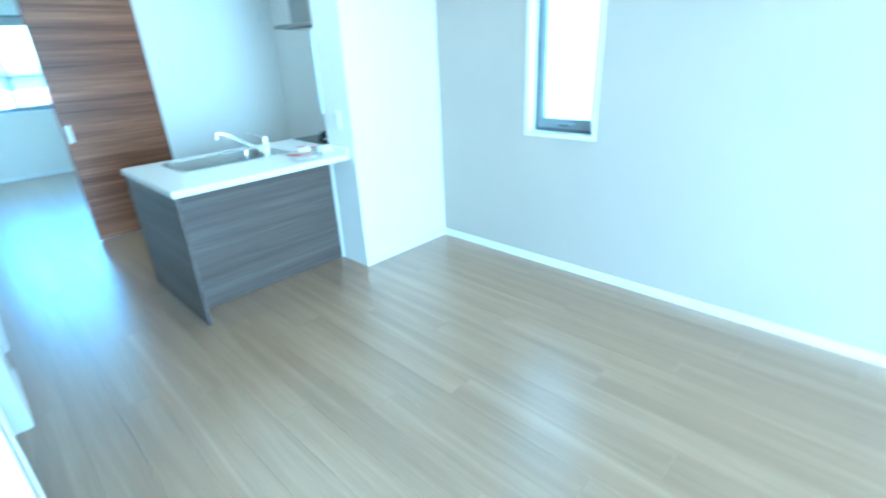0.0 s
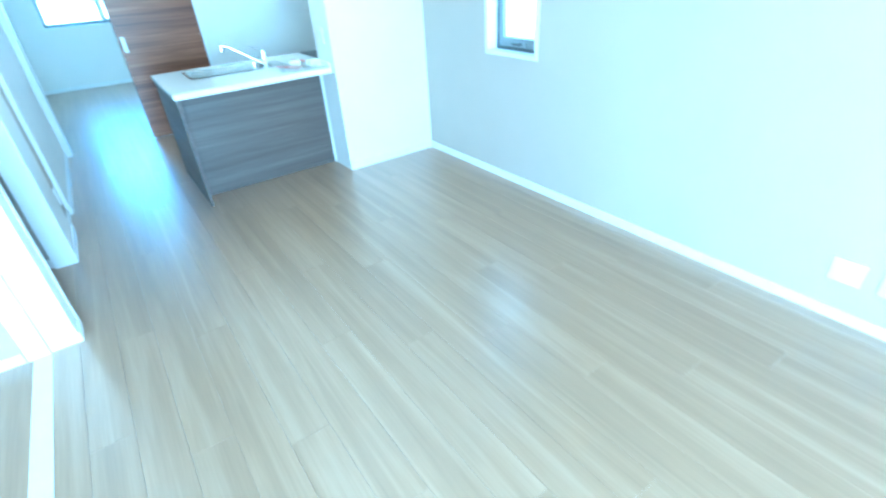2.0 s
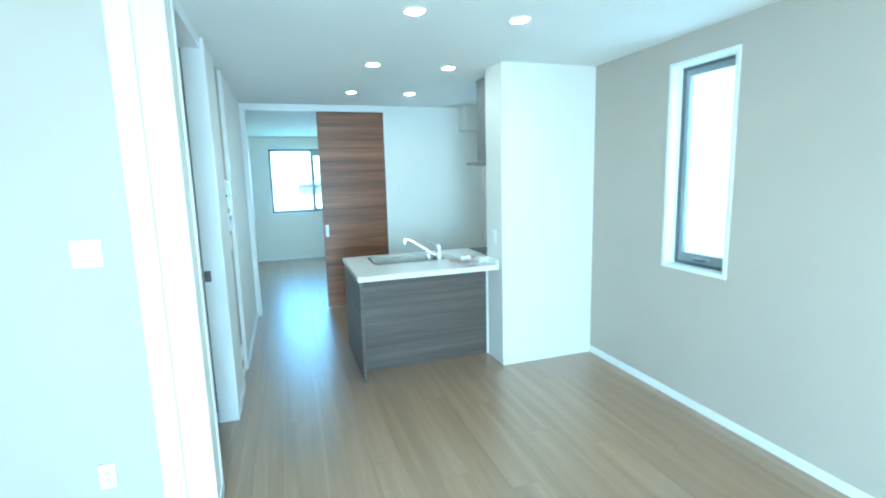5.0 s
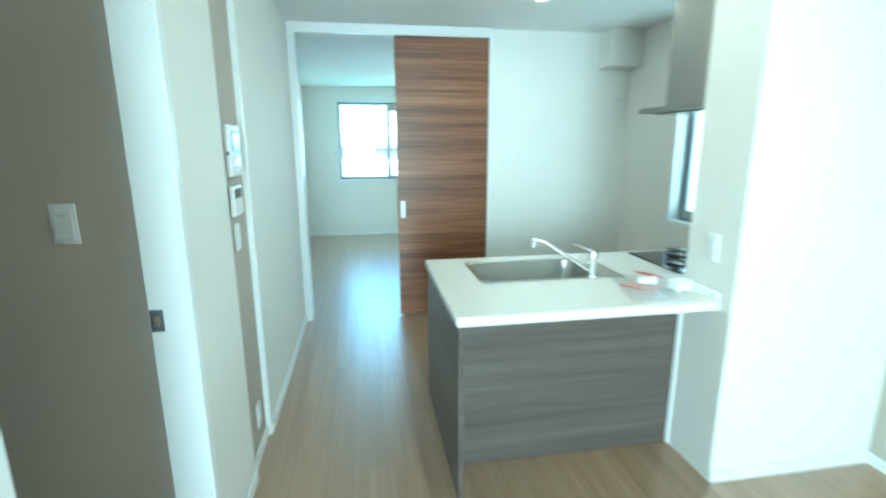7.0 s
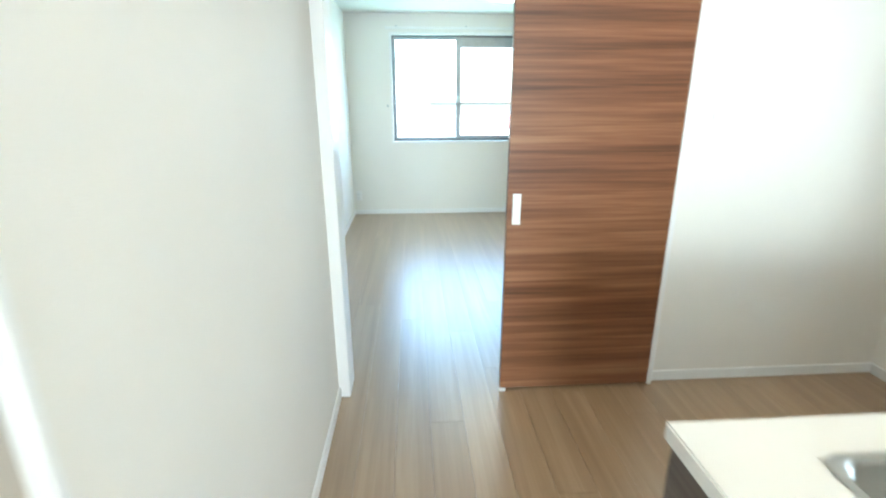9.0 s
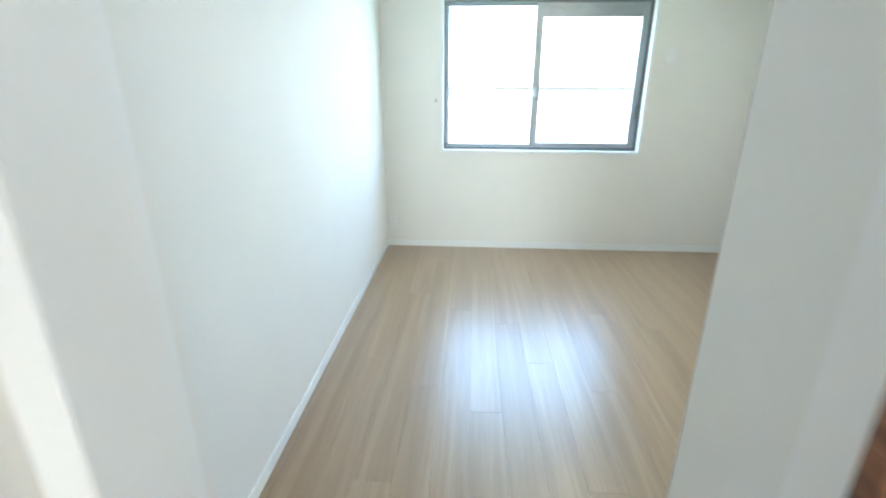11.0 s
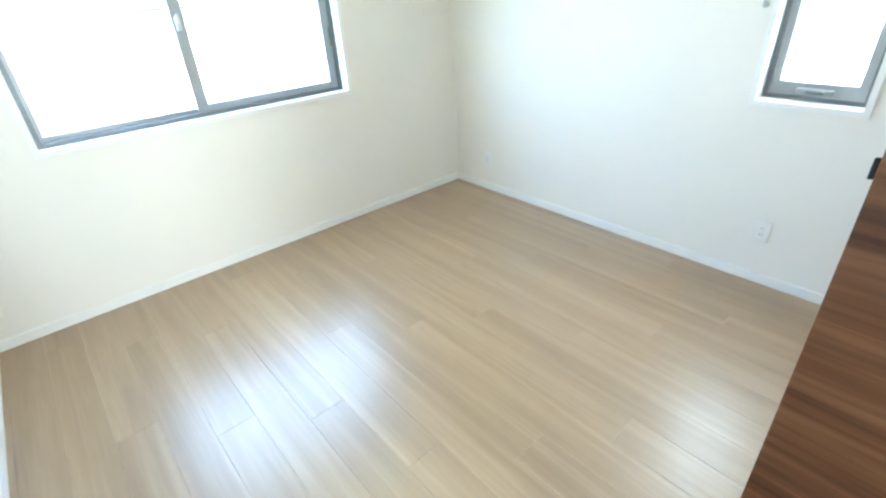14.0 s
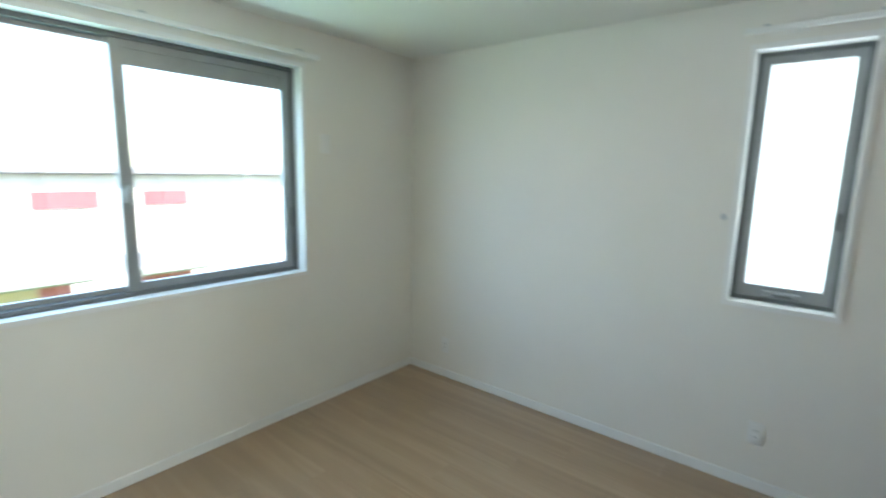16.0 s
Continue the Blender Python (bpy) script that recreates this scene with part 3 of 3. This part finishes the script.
t = thing("counter_cabinet", (1.5, 0.6, 0), "grey-brown wood-grain peninsula cabinet under the worktop", "cabinet")
part("side_panel", bx(B(), 0.943, 0.965, 0.08, 1.035, 0.0, 0.809, 0.0015, 1), ASH, t)
part("front_panel", bx(B(), 0.966, 2.085, 0.306, 0.326, 0.0, 0.809, 0.0015, 1), ASH, t)
part("end_trim", bx(B(), 2.085, 2.099, 0.296, 0.326, 0.0, 0.809, 0.0015, 1), TRIM, t, "white edge strip at the wall")
part("bracket_rail", bx(B(), 0.99, 2.08, 0.28, 0.305, 0.785, 0.809, 0.002, 1), ASH, t)
part("toe_kick", bx(B(), 0.966, CX1, 0.90, 0.92, 0.0, 0.09, 0.001, 1), BLACK, t)
for i in range(4):
    a = 0.968 + i * 0.4975
    d = part("cabinet_door", bx(B(), a + 0.002, a + 0.4955, 1.0, 1.02, 0.1, 0.80, 0.002, 1), ASH, t)
    part("rail_handle", bx(B(), a + 0.1, a + 0.4, 1.02, 1.036, 0.76, 0.775, 0.003), STEEL, d)
part("carcass", solid(B(), "x", [0.93 - 0.002, 0.998], [0.09, 0.60], 0.967, CX1 - 0.002), ASH, t)

# sink
t = thing("sink", (1.475, 0.72, 0.84), "deep brushed steel sink set in the worktop", "sink")
bm = B()
rows = []
for inset, z, rad in ((-0.010, 0.8535, 0.05), (0.006, 0.8535, 0.055), (0.012, 0.848, 0.06), (0.022, 0.70, 0.075), (0.045, 0.672, 0.09), (0.09, 0.668, 0.08)):
    x0, x1, y0, y1 = SX0 + inset, SX1 - inset, SY0 + inset, SY1 - inset
    loop = []
    for cx, cy, a0 in ((x1 - rad, y1 - rad, 0), (x0 + rad, y1 - rad, 90), (x0 + rad, y0 + rad, 180), (x1 - rad, y0 + rad, 270)):
        for s in range(7):
            a = radians(a0 + 15 * s)
            loop.append(bm.verts.new((cx + rad * math.cos(a), cy + rad * math.sin(a), z)))
    rows.append(loop)
for p, q in zip(rows, rows[1:]):
    for i in range(len(p)):
        j = (i + 1) % len(p)
        bm.faces.new([p[i], p[j], q[j], q[i]])
bm.faces.new(rows[-1])
bmesh.ops.recalc_face_normals(bm, faces=bm.faces)
part("basin", bm, STEEL, t, "", True)
bm = cyl(B(), (1.42, 0.80, 0.669), (1.42, 0.80, 0.674), 0.045, 0.042, 32)
part("drain", bm, STEEL, t, "round drain cover", True)
part("deck_plate", bx(B(), 1.808, 1.90, 0.50, 0.78, 0.8505, 0.8545, 0.0015, 1), STEEL, t, "steel deck beside the tap")

# tap
t = thing("kitchen_tap", (1.74, 0.535, 0.855), "chrome single-lever kitchen tap with a straight spout", "tap")
fx, fy = 1.728, 0.522
bm = cyl(B(), (fx, fy, 0.8535), (fx, fy, 0.862), 0.029, 0.027, 28)
cyl(bm, (fx, fy, 0.862), (fx, fy, 0.955), 0.0225, 0.0215, 28)
part("tap_body", bm, CHROME, t, "", True)
bm = cyl(B(), (fx, fy, 0.957), (fx, fy, 0.985), 0.0215, 0.019, 28)
part("cap", bm, CHROME, t, "", True)
bm = B()
pts = [Vector((fx - 0.015, fy + 0.004, 0.885)), Vector((fx - 0.12, fy + 0.03, 0.955)), Vector((fx - 0.235, fy + 0.058, 1.032)), Vector((fx - 0.265, fy + 0.066, 1.043)), Vector((fx - 0.292, fy + 0.072, 1.044))]
for p, q in zip(pts, pts[1:]):
    cyl(bm, p, q + (q - p).normalized() * 0.003, 0.0105, n=14)
part("spout", bm, CHROME, t, "", True)
bm = cyl(B(), (fx - 0.292, fy + 0.072, 1.05), (fx - 0.296, fy + 0.073, 1.005), 0.0135, 0.0145, 20)
part("nozzle", bm, CHROME, t, "", True)
bm = B()
for k in range(6):
    a = fx - 0.004 - 0.018 * k
    bx(bm, a - 0.011, a + 0.011, fy - 0.011 + 0.0008 * k + 0.02 * k / 6, fy + 0.011 - 0.0008 * k + 0.02 * k / 6, 0.985 + 0.0065 * k, 0.994 + 0.0065 * k, 0.003, 1)
part("lever", bm, CHROME, t, "", True)

# hob
t = thing("gas_hob", (2.5, 0.74, 0.85), "black built-in gas hob with iron pan supports", "hob")
part("glass_top", bx(B(), 2.20, 2.78, 0.50, 0.985, 0.8505, 0.8585, 0.003, 1), BLACKGLASS, t)
for bxx, byy, r in ((2.36, 0.68, 0.055), (2.63, 0.68, 0.055), (2.495, 0.87, 0.04)):
    bu = part("burner", cyl(B(), (bxx, byy, 0.8585), (bxx, byy, 0.870), r, r * 0.8, 24), STEEL, t, "", True)
    part("burner_cap", cyl(B(), (bxx, byy, 0.870), (bxx, byy, 0.877), r * 0.72, r * 0.6, 24), BLACK, bu, "", True)
    bm = B()
    for k in range(6):
        a = radians(60 * k + 15)
        c, s = math.cos(a), math.sin(a)
        cyl(bm, (bxx + c * 0.092, byy + s * 0.092, 0.8585), (bxx + c * 0.084, byy + s * 0.084, 0.887), 0.0045, n=8)
        cyl(bm, (bxx + c * 0.086, byy + s * 0.086, 0.886), (bxx + c * 0.035, byy + s * 0.035, 0.885), 0.0045, n=8)
    for k in range(24):
        a, b = radians(15 * k), radians(15 * k + 15)
        cyl(bm, (bxx + 0.092 * math.cos(a), byy + 0.092 * math.sin(a), 0.862), (bxx + 0.092 * math.cos(b), byy + 0.092 * math.sin(b), 0.862), 0.0045, n=6)
    part("pan_support", bm, BLACK, t)
for k in range(4):
    x = 2.30 + 0.13 * k
    part("knob", cyl(B(), (x, 0.985, 0.83), (x, 1.012, 0.83), 0.017, 0.015, 18), STEEL, t, "", True)

# hood
t = thing("range_hood", (2.48, 0.6, 1.68), "silver-grey slim range hood hung behind the wing wall", "range hood")
bm = bx(B(), 2.185, 2.785, 0.314, 0.975, 1.688, 1.716, 0.004, 1)
part("hood_plate", bm, HOODGREY, t)
part("baffle", bx(B(), 2.25, 2.72, 0.38, 0.91, 1.678, 1.688, 0.003, 1), STEEL, t)
part("hood_box", bx(B(), 2.20, 2.77, 0.314, 0.745, 1.716, H - 0.003, 0.003, 1), HOODGREY, t)
for k in range(4):
    part("button", cyl(B(), (2.40 + 0.045 * k, 0.9745, 1.702), (2.40 + 0.045 * k, 0.979, 1.702), 0.007, n=12), STEEL, t)

# things left on the worktop
random.seed(4)
t = thing("plastic_bag", (1.93, 0.25, 0.852), "clear plastic bag with leaflets lying on the worktop", "plastic bag")
bm = B()
nx, ny = 18, 14
g = [[bm.verts.new((1.70 + 0.30 * i / nx + 0.12 * j / ny, 0.10 + 0.42 * j / ny - 0.04 * i / nx, 0.858 + 0.016 * abs(noise.noise((i * 0.55, j * 0.5, 2))) + (0.012 if 4 < i < 14 and 3 < j < 11 else 0))) for j in range(ny + 1)] for i in range(nx + 1)]
for i in range(nx):
    for j in range(ny):
        bm.faces.new([g[i][j], g[i + 1][j], g[i + 1][j + 1], g[i][j + 1]])
part("film", bm, BAG, t, "crumpled clear film", True)
bm = bx(B(), -0.055, 0.055, -0.075, 0.075, 0, 0.003)
bmesh.ops.transform(bm, matrix=pose(1.90, 0.33, 0.8545, 0, 0, 28), verts=bm.verts)
part("leaflet", bm, PINK, t, "pink leaflet")
bm = bx(B(), -0.07, 0.07, -0.05, 0.05, 0, 0.002)
bmesh.ops.transform(bm, matrix=pose(1.85, 0.21, 0.8515, 0, 0, -14), verts=bm.verts)
lf = part("leaflet", bm, TRIM, t, "white printed leaflet")
for k in range(3):
    bm = bx(B(), -0.05, 0.03 + 0.008 * k, -0.0022, 0.0022, 0, 0.0006)
    bmesh.ops.transform(bm, matrix=pose(1.85, 0.195 + 0.018 * k, 0.8536, 0, 0, -14), verts=bm.verts)
    part("print_bar", bm, RED if k != 1 else LGREY, t)
for k in range(3):
    bm = cyl(B(), (1.935 + 0.012 * k, 0.47 - 0.03 * k, 0.884), (2.0 + 0.008 * k, 0.41 - 0.03 * k, 0.882), 0.003, n=8)
    part("red_strip", bm, RED, t, "thin red strip")
part("red_strip", cyl(B(), (1.74, 0.262, 0.884), (1.80, 0.20, 0.884), 0.003, n=8), RED, t, "thin red strip")
t = thing("white_box", (2.03, 0.24, 0.8505), "small white carton on the worktop by the wall", "box")
bm = bx(B(), -0.045, 0.045, -0.03, 0.03, 0, 0.05, 0.002, 1)
bmesh.ops.transform(bm, matrix=pose(2.03, 0.245, 0.8505, 0, 0, 12), verts=bm.verts)
part("carton", bm, TRIM, t)
t = thing("white_fitting", (1.885, 0.31, 0.87), "white plastic plumbing fitting in a small pile", "fitting")
part("elbow", cyl(B(), (1.86, 0.32, 0.887), (1.92, 0.30, 0.887), 0.016, 0.02), PLASTIC, t, "", True)
part("collar", cyl(B(), (1.918, 0.301, 0.888), (1.936, 0.295, 0.888), 0.022), PLASTIC, t, "", True)
t = thing("foil_strip", (1.97, 0.22, 0.852), "folded grey metal strip lying by the bag", "metal strip")
bm = bx(B(), -0.06, 0.06, -0.012, 0.012, 0, 0.006, 0.002, 1)
bmesh.ops.transform(bm, matrix=pose(1.985, 0.235, 0.8545, 0, 0, -32), verts=bm.verts)
part("strip", bm, STEEL, t)


# ---- lamps ----
def downlight(x, y):
    t = thing("downlight", (x, y, H), "small round recessed ceiling downlight, switched on", "downlight", "ceiling downlights")
    bm = B()
    n = 32
    lo = []
    for r, z in ((0.058, H - 0.0005), (0.058, H - 0.005), (0.048, H - 0.006), (0.046, H - 0.001)):
        lo.append([bm.verts.new((x + r * math.cos(2 * math.pi * k / n), y + r * math.sin(2 * math.pi * k / n), z)) for k in range(n)])
    for p, q in zip(lo, lo[1:]):
        for k in range(n):
            bm.faces.new([p[k], p[(k + 1) % n], q[(k + 1) % n], q[k]])
    bmesh.ops.recalc_face_normals(bm, faces=bm.faces)
    part("bezel", bm, TRIM, t, "", True)
    part("lens", cyl(B(), (x, y, H - 0.001), (x, y, H - 0.0045), 0.0465, 0.0465, n), LAMP, t)


for y in (-0.93, 0.30, 1.53):
    for x in (1.165, 1.775):
        downlight(x, y)

t = thing("ceiling_lamp", (1.36, 5.06, HB), "round white flush ceiling lamp, switched on", "ceiling lamp")
part("base", cyl(B(), (1.36, 5.06, HB - 0.001), (1.36, 5.06, HB - 0.03), 0.24, 0.25, 48), TRIM, t, "", True)
bm = B()
prev = None
for k in range(9):
    a = radians(90 * k / 8)
    r, z = 0.275 * math.cos(a) + 0.0005, HB - 0.03 - 0.075 * math.sin(a)
    row = [bm.verts.new((1.36 + r * math.cos(2 * math.pi * i / 48), 5.06 + r * math.sin(2 * math.pi * i / 48), z)) for i in range(48)]
    if prev:
        for i in range(48):
            bm.faces.new([prev[i], prev[(i + 1) % 48], row[(i + 1) % 48], row[i]])
    prev = row
bmesh.ops.recalc_face_normals(bm, faces=bm.faces)
part("dome", bm, DOME, t, "milky dome", True)

# ---- outside the bedroom window ----
structure("ground", bx(B(), -900, 900, -900, 900, -3.3, -3.1), ASPHALT, "pale ground outside, one storey down", "ground")


# Unseen lawn, added so that its green bounce tints the bedroom ceiling.
GRASS = material("lawn", (0.16, 0.27, 0.05), 0.9, vary=0.3, scale=3, bump=0.6, bump_scale=60)
structure("lawn", bx(B(), -14, 16, 7.2, 17.0, -3.1, -3.02), GRASS, "unseen green lawn added to bounce green light onto the bedroom ceiling", "lawn")


def house(x0, x1, y0, y1, z1, mat, label, band=(), windows=()):
    t = thing("neighbour_house", ((x0 + x1) / 2, y0, -3.1), label, "house", "neighbouring houses")
    part("wall", bx(B(), x0, x1, y0, y1, -3.1, z1), mat, t)
    part("roof", bx(B(), x0 - 0.4, x1 + 0.4, y0 - 0.4, y1 + 0.4, z1, z1 + 0.25, 0.05, 1), ROOF, t)
    for k in band:
        part("siding_band", bx(B(), k[0], k[1], y0 - 0.06, y0, k[2], k[3]), REDSIDING, t, "dark red siding")
    for a, b, c, d in windows:
        w = part("window", ring(B(), "y", a, b, c, d, 0.06, y0 - 0.05, y0), TRIM, t)
        part("pane", bx(B(), a + 0.06, b - 0.06, y0 - 0.02, y0 - 0.005, c + 0.06, d - 0.06), LGREY, w)


house(-9.0, 15.5, 24.0, 32.0, 1.2, CONCRETE, "pale two-storey house with red siding bands", [(3.68, 5.58, 0.05, 0.62), (6.96, 8.6, 0.08, 0.6)], [(-3.5, -2.0, -0.6, 0.5), (10.8, 12.2, -0.7, 0.5)])
house(-1.2, 3.15, 17.4, 20.0, -1.15, TANSIDING, "low tan shed with a dark red gate behind the lawn", [(2.53, 3.14, -1.9, -1.16)])
house(4.7, 5.85, 17.4, 19.0, -1.2, REDSIDING, "small dark red garden shed behind the lawn")

# ---- floor boards, last ----
PW, PL, GAP = 0.159, 1.818, 0.0003
cache = {}


def board_mesh(length, width):
    key = (round(length, 3), round(width, 3))
    if key not in cache:
        bm = B()
        x, y, c, zb = width / 2 - GAP, length / 2 - GAP, 0.0004, -0.011
        lo = [bm.verts.new(p) for p in ((-x, -y, zb), (x, -y, zb), (x, y, zb), (-x, y, zb))]
        mi = [bm.verts.new(p) for p in ((-x, -y, -c), (x, -y, -c), (x, y, -c), (-x, y, -c))]
        to = [bm.verts.new(p) for p in ((-x + c, -y + c, 0), (x - c, -y + c, 0), (x - c, y - c, 0), (-x + c, y - c, 0))]
        for p, q in ((lo, mi), (mi, to)):
            for k in range(4):
                bm.faces.new([p[k], p[(k + 1) % 4], q[(k + 1) % 4], q[k]])
        bm.faces.new(to)
        bm.faces.new(lo[::-1])
        bmesh.ops.recalc_face_normals(bm, faces=bm.faces)
        cache[key] = mesh("plank", bm, PLANK)
    return cache[key]


def boards(x0, x1, y0, y1, first, seam):
    i, x = 0, x0 - ((x0 - seam) % PW)
    while x < x1 - 0.005:
        l, w = max(x, x0), min(x + PW, x1) - max(x, x0)
        y = y0 - PL + ((first + (0.0, 0.909, 0.45, 1.36, 0.2, 1.1)[i % 6]) % PL)
        while y < y1:
            a, b = max(y, y0), min(y + PL, y1)
            if b - a > 0.02:
                o = new("plank", board_mesh(b - a, w))
                o.location = (l + w / 2, (a + b) / 2, 0)
                o.parent = floor
            y += PL
        x += PW
        i += 1


boards(XB, XE, YS, YN, 0.3, 0.183)
west = B()
bx(west, XF, XB - 0.002, YS, YN, -0.011, -0.0005)
w = new("west_boards", mesh("west_boards", west, PLANK))
w.parent = floor
w["kind"] = "stuff"
